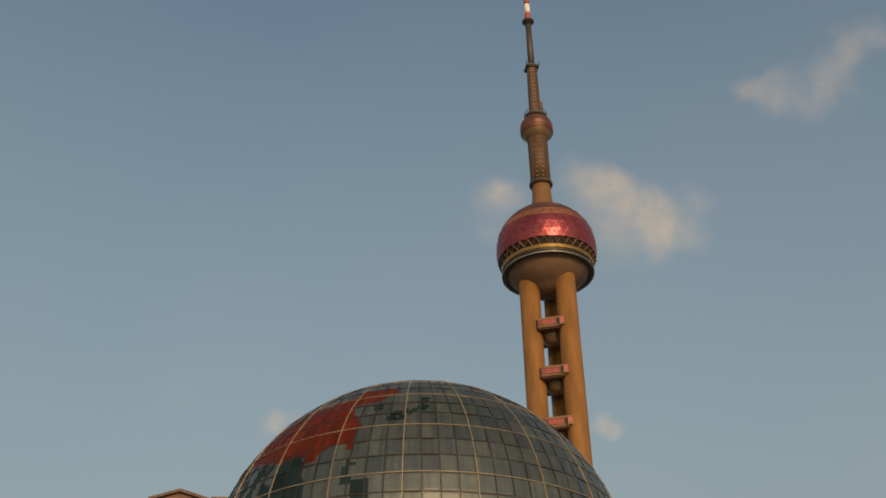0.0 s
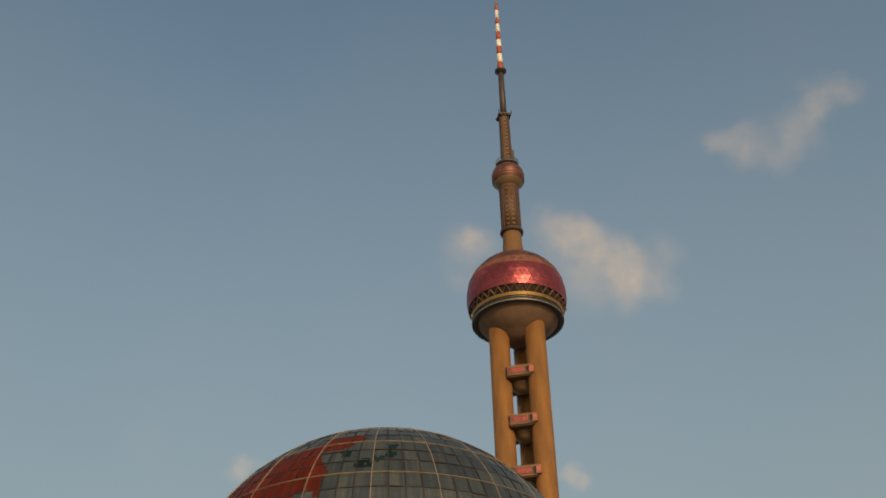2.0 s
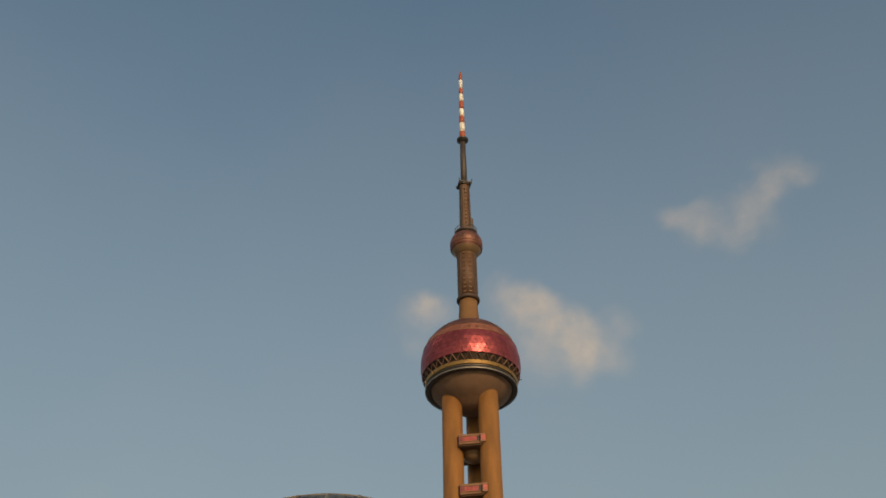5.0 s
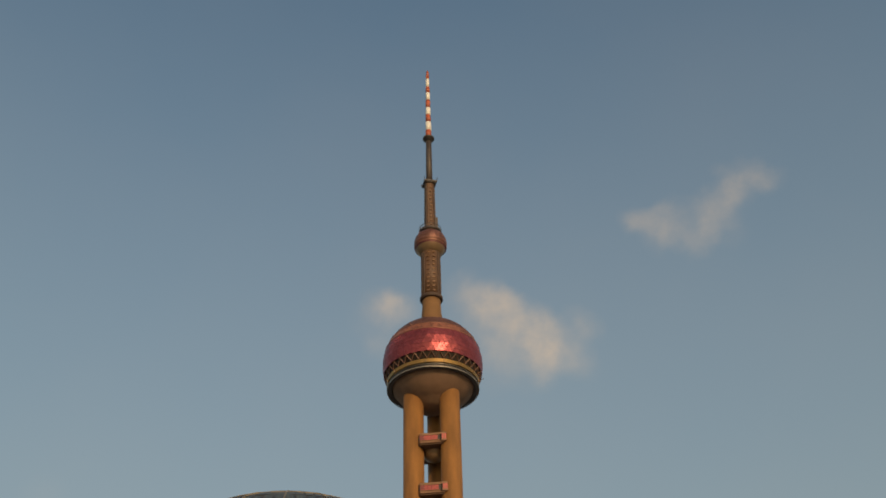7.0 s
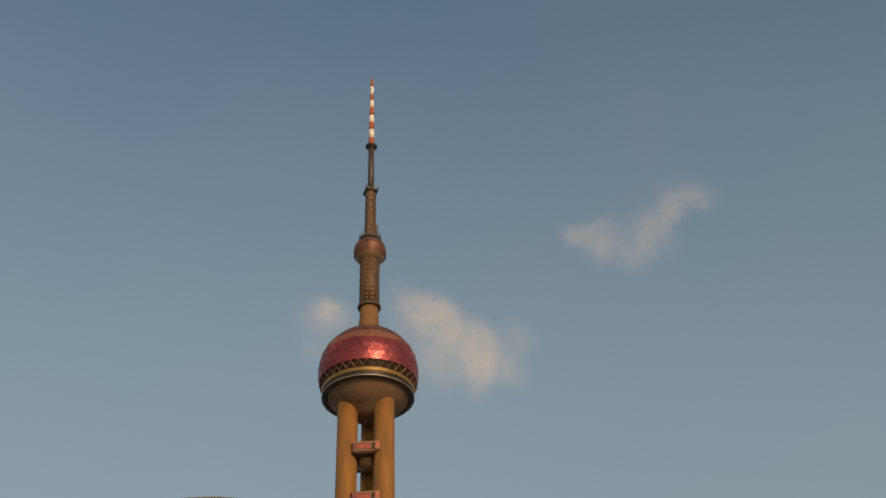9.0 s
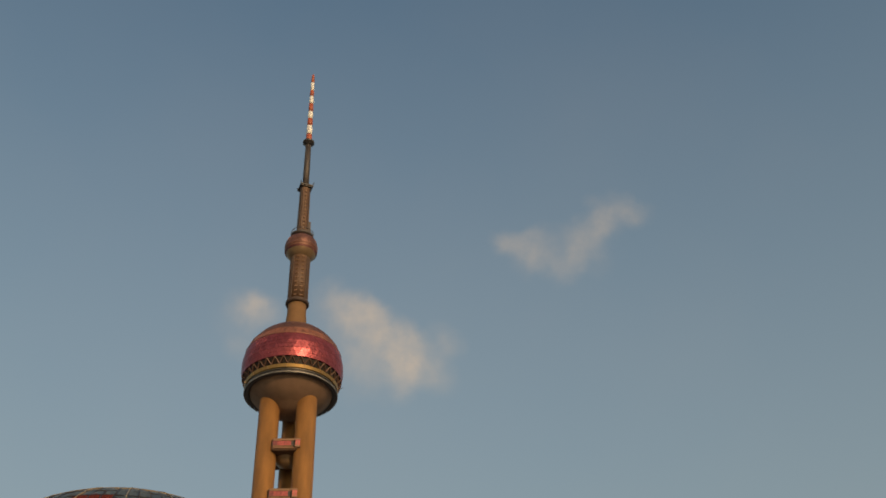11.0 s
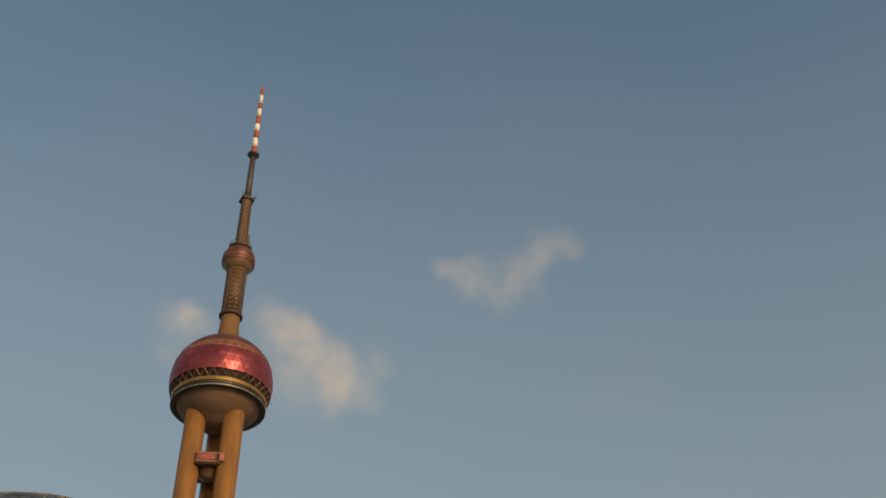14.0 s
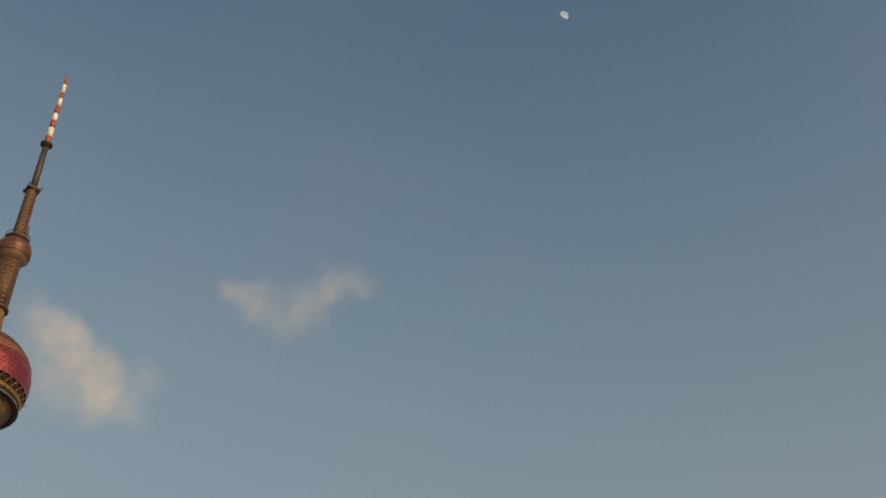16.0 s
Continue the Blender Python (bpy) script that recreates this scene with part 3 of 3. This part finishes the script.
def build_shafts():
    # neck on the big ball
    part("neck", lathe([(6.4, 290), (5.7, 293), (5.2, 296), (4.8, 300), (4.45, 304), (4.3, 309.2)], 48), NECK, tower, "smooth tan conical neck", True)
    part("neck_ring", ring_body([(4.25, 309.0), (5.2, 309.2), (5.5, 309.7), (5.5, 310.6), (5.3, 310.9), (4.25, 310.9)], 48), PIPE, tower, "dark ring on the neck")
    # shaft under the small ball, with rows of small ledges
    shaft = part("shaft", lathe([(4.6, 310.7), (4.5, 339)], 40), SHAFT, tower, "brown shaft with rows of small ledges", True)

    def ledge(parent, az, r, z, w, h, mat):
        a = radians(az)
        n, t = Vector((math.sin(a), -math.cos(a), 0)), Vector((math.cos(a), math.sin(a), 0))
        bm = bmesh.new()
        p = n * r
        bar(bm, p - t * w / 2 + Vector((0, 0, z)), p + t * w / 2 + Vector((0, 0, z)), 0.7, t=h)
        part("ledge", bm, mat, parent)

    for az in (-17, 17, 103, 137, -103, -137):
        for i in range(10):
            ledge(shaft, az, 4.5, 312.6 + 2.55 * i, 1.3, 0.75, LEDGE)
    for az in (-78, -62, -46, 46, 62, 78, 160, -160):
        a = radians(az)
        part("shaft_pipe", bar(bmesh.new(), (4.5 * math.sin(a), -4.5 * math.cos(a), 310.8), (4.45 * math.sin(a), -4.45 * math.cos(a), 338), 0.7, n=8), PIPE, shaft)
    # mast shaft over the small ball
    mast = part("mast_shaft", lathe([(2.75, 350), (2.4, 383)], 8), SHAFT, tower, "brown mast shaft with small ledges")
    mast.rotation_euler = (0, 0, radians(22.5))
    for az in (12, 102, 192, 282):
        for i in range(11):
            ledge(mast, az - 22.5, 2.65 - 0.03 * i, 354.5 + 2.45 * i, 1.1, 0.8, LEDGE)
    for az in (-62, -40, 62, 150):
        a = radians(az - 22.5)
        part("mast_pipe", bar(bmesh.new(), (2.75 * math.sin(a), -2.75 * math.cos(a), 350), (2.4 * math.sin(a), -2.4 * math.cos(a), 382.5), 0.75, n=8), DARK if az == -62 else PIPE, mast)
    part("equipment_box", box(bmesh.new(), 2.6, -1.6, 353.5, 3.9, 0.2, 359.5), STEEL, tower, "dark equipment box on the mast")
    # platform
    bm = bmesh.new()
    for (z0, z1, h) in ((382.3, 382.8, 2.9), (382.8, 383.5, 3.3)):
        box(bm, -h, -h, z0, h, h, z1)
    platform = part("platform", bm, DARK, tower, "dark square platform on the mast")
    for x in (-3.2, 3.2):
        for y in (-3.2, 3.2):
            part("platform_post", bar(bmesh.new(), (x, y, 383.4), (x * 1.05, y * 1.05, 385.0), 0.3), DARK, platform)
    platform.rotation_euler = (0, 0, radians(14))
    part("mast_tube", lathe([(1.65, 383), (1.6, 400), (1.45, 413)], 24), STEEL, tower, "grey-brown steel tube", True)
    part("mast_collar", lathe([(1.5, 413.6), (1.9, 414.2), (2.8, 414.6), (3.05, 414.8), (3.05, 415.5), (2.8, 415.7), (1.7, 415.9)], 32), DARK, tower, "dark collar at the foot of the mast", True)
    # striped antenna
    edges = [415.8, 420.9, 427.3, 432.7, 438.1, 444.0, 450.0, 454.4, 460.9, 468.0]
    for i, (a, b) in enumerate(zip(edges, edges[1:])):
        ra, rb = (1.6 - 0.75 * (z - 415.8) / 52.2 for z in (a, b))
        part("antenna_section", lathe([(ra, a), (rb, b)] if i < 8 else [(ra, a), (rb, b - 3.2), (rb * 0.8, b - 1.4), (0.3, b)], 16), RED_PAINT if i % 2 == 0 else WHITE_PAINT, tower, "red antenna section" if i % 2 == 0 else "white antenna section", True)


build_columns()
for z in (231.3, 208.3, 185.3, 162.3, 139.3):
    build_pod(z)
build_big_ball()
build_small_ball()
build_shafts()

# ---- glazed globe of the convention hall ----
GLOBE, GLOBE_R = Vector((-13.33, 97.53, 28.65)), 18.82
LON0, LON_STEP, LAT0, LAT_STEP = 3.8, 4.5, -1.65, 5.1
globe = thing("globe_building", (GLOBE.x, GLOBE.y, 0), "glazed globe hall with golden ribs and red map panes", "building")

RED_LAND = [
    (-1.0, 49.6), (1.0, 46.0), (-3.8, 43.8), (-3.4, 41.9), (-8.8, 40.2), (-13.9, 40.4), (-11.8, 34.6), (-9.4, 32.4), (-8.7, 29.6), (-10.2, 28.8),
    (-9.4, 23.6), (-10.0, 21.5), (-11.2, 22.3), (-11.1, 24.2), (-14.0, 24.2), (-19.3, 22.1), (-19.4, 20.3), (-22.5, 19.3), (-24.3, 22.7), (-28.8, 22.7),
    (-33.0, 22.4), (-38, 24), (-47, 26), (-62, 26), (-62, 33), (-45, 38), (-35, 42.4), (-24, 43.2), (-15.6, 46.3), (-15.7, 49.5), (-6, 50),
]
GREEN_LAND_AND_SHADE = [
    [(-32.5, 22.2), (-24.3, 22.5), (-22.6, 15.5), (-21.3, 13), (-21.3, 2), (-33, 2)],
    [(-10.9, 17.9), (-7.7, 17.7), (-7.8, 16.3), (-9.2, 16.2), (-8.8, 13), (-4.5, 12), (-3.4, 3), (-8.3, 4), (-8.5, 11), (-11, 11.3), (-11.4, 14.1)],
    [(-1.9, 34.3), (3.2, 34.8), (3.2, 31), (-1.2, 31)],
    [(-6.6, 39), (-3.2, 38.6), (-2.9, 36.2), (-5.9, 36.5)],
    [(8.0, 42.5), (11.6, 42.5), (10.8, 35.4), (7.6, 35)],
    [(3.6, 35.6), (7, 36), (6.8, 33.4), (3.6, 33.4)],
    # grey-green panes mottled in to darken the globe's shaded left side
    [(-70, 26), (-50, 26), (-33, 22.5), (-33, 12), (-70, 6)],
]


def inside(p, poly):
    hit = False
    for (x0, y0), (x1, y1) in zip(poly, poly[1:] + poly[:1]):
        if (y0 > p[1]) != (y1 > p[1]) and p[0] < x0 + (p[1] - y0) * (x1 - x0) / (y1 - y0):
            hit = not hit
    return hit


def land(lon, lat):
    """0: sea, 1: red land, 2: green land and the painted shade on the left; ragged by a coarse mosaic."""
    p = (lon + 0.7 * noise.noise((lon * 0.7, lat * 0.7, 1)), lat + 0.7 * noise.noise((lon * 0.7, lat * 0.7, 7)))
    if inside(p, RED_LAND):
        return 1
    ragged = noise.noise((lon * 0.4, lat * 0.3, 3)) if lon < -33 else noise.noise((lon * 0.9, lat * 0.9, 3))
    return 2 if any(inside(p, g) for g in GREEN_LAND_AND_SHADE) and ragged < (0.22 if lat > 28 else 0.05 if lon < -33 else 0.75) else 0


def globe_pane(bm, lon, lat, split):
    """One pane of the globe, slightly tilted, in a mosaic of map colours."""
    sheet = bm.loops.layers.uv.verify()
    shift = random.randrange(400)
    tilt = random.uniform(-0.05, 0.05), random.uniform(-0.05, 0.05)
    a0, a1, b0, b1 = lon + 0.12, lon + LON_STEP - 0.12, lat + 0.12, lat + LAT_STEP - 0.12

    def place(u, v):
        lift = tilt[0] * (u - 0.5) + tilt[1] * (v - 0.5)
        corners = [on_ball(GLOBE_R, a, b) for a, b in ((a0, b0), (a1, b0), (a1, b1), (a0, b1))]
        p = corners[0] * (1 - u) * (1 - v) + corners[1] * u * (1 - v) + corners[2] * u * v + corners[3] * (1 - u) * v
        return p + p.normalized() * lift

    kinds = [[land(a0 + (a1 - a0) * (i + 0.5) / split, b0 + (b1 - b0) * (j + 0.5) / split) for i in range(split)] for j in range(split)]
    if all(k == kinds[0][0] for row in kinds for k in row):
        split = 1
    grid = [[bm.verts.new(place(i / split, j / split)) for i in range(split + 1)] for j in range(split + 1)]
    at = {v: (i / split, j / split) for j, row in enumerate(grid) for i, v in enumerate(row)}

    def face(verts, kind):
        f = bm.faces.new(verts)
        f.material_index = kind
        for loop in f.loops:
            u, v = at[loop.vert]
            loop[sheet].uv = (u + shift, v + shift * 0.37)

    if split == 1:
        # a plain pane: bevelled edge round a slightly raised sheet
        rim = [grid[0][0], grid[0][1], grid[1][1], grid[1][0]]
        inset = ((0.1, 0.1), (0.9, 0.1), (0.9, 0.9), (0.1, 0.9))
        inner = [bm.verts.new(p + p.normalized() * 0.012) for p in (place(u, v) for u, v in inset)]
        back = [bm.verts.new(v.co * 0.996) for v in rim]
        at.update(zip(inner, inset))
        at.update((b, at[r]) for b, r in zip(back, rim))
        face(inner, kinds[0][0])
        for i in range(4):
            j = (i + 1) % 4
            face((rim[i], rim[j], inner[j], inner[i]), kinds[0][0])
            face((rim[j], rim[i], back[i], back[j]), kinds[0][0])
        return
    for j in range(split):
        for i in range(split):
            face((grid[j][i], grid[j][i + 1], grid[j + 1][i + 1], grid[j + 1][i]), kinds[j][i])


def build_globe():
    mats = [GLOBE_GLASS, GLOBE_RED, GLOBE_GREEN]
    shell = part("inner_shell", lathe([((GLOBE_R - 0.25) * math.cos(radians(a)), (GLOBE_R - 0.25) * math.sin(radians(a))) for a in range(-40, 90, 5)] + [(0, GLOBE_R - 0.25)], 60, False), DARK, globe, "", True)
    shell.location = (0, 0, GLOBE.z)
    far = bmesh.new()
    for k in range(-8, 18):
        lat = LAT0 + k * LAT_STEP
        if lat + LAT_STEP > 90:
            continue
        for i in range(80):
            lon = (LON0 + i * LON_STEP + 180) % 360 - 180
            if -46 < lon < 44 and 2 <= k <= 15:
                bm = bmesh.new()
                globe_pane(bm, lon, lat, 5)
                part("pane", bm, mats, globe).location = (0, 0, GLOBE.z)
            else:
                globe_pane(far, lon, lat, 4)
    tagged(part("panes_beyond", far, mats, globe), kind="stuff").location = (0, 0, GLOBE.z)
    for i in range(80):
        lon = LON0 + i * LON_STEP
        thick = i % 4 == 0
        top = 88 if thick else 79
        lats = [-40 + (top + 40) * j / 40 for j in range(41)]
        w, t = (0.064, 0.1) if thick else (0.11, 0.04)
        pts = [on_ball(GLOBE_R + (0.02 if thick else 0.0), lon, a) for a in lats]
        ob = part("meridian_rib" if thick else "meridian_mullion", arc(bmesh.new(), pts, [p.normalized() for p in pts], w, t), RIB if thick else MULLION, globe, "golden rib" if thick else "")
        ob.location = (0, 0, GLOBE.z)
    for k in range(-7, 18):
        thick = k % 3 == 0
        lat = LAT0 + k * LAT_STEP
        w, t = (0.064, 0.1) if thick else (0.11, 0.06)
        r0, z0 = (GLOBE_R + (0.02 if thick else -0.01)) * math.cos(radians(lat)), GLOBE_R * math.sin(radians(lat))
        c, s = math.cos(radians(lat)), math.sin(radians(lat))
        prof = [(r0 + c * b * t / 2 - s * a * w / 2, z0 + s * b * t / 2 + c * a * w / 2) for a, b in ((-1, -1), (-1, 1), (1, 1), (1, -1))]
        ob = part("parallel_rib" if thick else "parallel_mullion", ring_body(prof, 160), RIB if thick else MULLION, globe, "golden rib" if thick else "")
        ob.location = (0, 0, GLOBE.z)
    zb = GLOBE.z + GLOBE_R * math.sin(radians(-40))
    rb = GLOBE_R * math.cos(radians(-40))
    part("podium", lathe([(rb + 1.5, 0), (rb + 1.5, zb - 1.2), (rb + 1.0, zb - 0.8), (rb + 0.4, zb + 0.2), (rb - 0.8, zb + 0.2)], 64), TAN_WALL, globe, "round tan podium wall")


build_globe()


# ---- gabled house beside the globe ----
def build_gable():
    apex = Vector((-44.5, 120, 48.9))
    house = thing("gabled_building", (apex.x, apex.y, 0), "tan building with a low brown gabled roof", "building")
    house.rotation_euler = (0, 0, radians(13))
    h, half, deep, rise = apex.z, 3.5, 14.0, 1.1
    bm = bmesh.new()
    wl = half - 0.35
    v = []
    for y in (0.45, deep):
        v.append([bm.verts.new(p) for p in ((-wl, y, 0), (wl, y, 0), (wl, y, h - rise * wl / half - 0.3), (0, y, h - 0.3), (-wl, y, h - rise * wl / half - 0.3))])
    bm.faces.new(v[0])
    bm.faces.new(list(reversed(v[1])))
    for i in range(5):
        j = (i + 1) % 5
        bm.faces.new((v[0][j], v[0][i], v[1][i], v[1][j]))
    bmesh.ops.recalc_face_normals(bm, faces=bm.faces)
    part("wall", bm, TAN_WALL, house, "tan rendered wall")

    def slope(name, s, y0, y1, top, thick, mat, label=""):
        """One side of a pitched sheet, mitred at the ridge."""
        bm = bmesh.new()
        loops = [[bm.verts.new(p) for p in ((0, y, top - thick), (s * half, y, top - rise - thick), (s * half, y, top - rise), (0, y, top))] for y in (y0, y1)]
        bm.faces.new(loops[0])
        bm.faces.new(list(reversed(loops[1])))
        for i in range(4):
            j = (i + 1) % 4
            bm.faces.new((loops[0][j], loops[0][i], loops[1][i], loops[1][j]))
        bmesh.ops.recalc_face_normals(bm, faces=bm.faces)
        part(name, bm, mat, house, label)

    for s in (-1, 1):
        slope("roof_slope", s, 0.1, deep + 0.5, h, 0.16, ROOF_TILE, "brown roof slope")
        slope("verge_board", s, 0, 0.1, h - 0.03, 0.34, ROOF_TILE)
        slope("eaves_moulding", s, 0.1, 0.45, h - 0.16, 0.14, TAN_WALL)
    wing = box(bmesh.new(), wl + 0.02, 0.7, 0, wl + 7, deep, h - 1.5)
    part("side_wing", wing, TAN_WALL, house, "lower flat-roofed wing")
    part("parapet", box(bmesh.new(), wl + 0.4, 0.6, h - 1.5, wl + 7.1, 1.0, h - 0.72), TAN_WALL, house)


build_gable()


# ---- moon ----
def build_moon():
    """The sunlit part of the moon's disc, a gibbous shell that shines faintly through the blue of the sky."""
    way = Vector((0.3732, 0.4805, 0.7936)).normalized()
    right = way.cross(Vector((0, 0, 1))).normalized()
    up = right.cross(way)
    lit, along, near = (right + up).normalized(), (right - up).normalized(), -way
    m = bpy.data.materials.new("moonlight")
    m.use_nodes = True
    nt = m.node_tree
    nt.nodes.clear()
    add, wire = nt.nodes.new, nt.links.new
    out, mix, clear, glow = add("ShaderNodeOutputMaterial"), add("ShaderNodeAddShader"), add("ShaderNodeBsdfTransparent"), add("ShaderNodeEmission")
    tex, ramp, coord = add("ShaderNodeTexNoise"), add("ShaderNodeMapRange"), add("ShaderNodeTexCoord")
    tex.inputs["Scale"].default_value = 0.09
    wire(coord.outputs["Object"], tex.inputs["Vector"])
    ramp.inputs["From Min"].default_value, ramp.inputs["From Max"].default_value = 0.35, 0.65
    ramp.inputs["To Min"].default_value, ramp.inputs["To Max"].default_value = 0.14, 0.34
    wire(tex.outputs["Fac"], ramp.inputs["Value"])
    glow.inputs["Color"].default_value = (1.0, 0.95, 0.82, 1)
    wire(ramp.outputs[0], glow.inputs["Strength"])
    wire(clear.outputs[0], mix.inputs[0])
    wire(glow.outputs[0], mix.inputs[1])
    wire(mix.outputs[0], out.inputs["Surface"])
    radius, widest = 4500 * 0.0043, radians(104)
    bm = bmesh.new()
    rows = []
    for j in range(25):
        a = radians(-89.5 + 179 * j / 24)
        rows.append([bm.verts.new(radius * (math.cos(a) * (math.cos(b) * lit + math.sin(b) * near) + math.sin(a) * along)) for b in (widest * i / 20 for i in range(21))])
    for p, q in zip(rows, rows[1:]):
        for i in range(20):
            bm.faces.new((p[i], p[i + 1], q[i + 1], q[i]))
    ob = finish("moon", bm, m, None, "", True)
    ob.location = way * 4500
    tagged(ob, "pale gibbous moon in the evening sky", "moon", kind="structure")


build_moon()
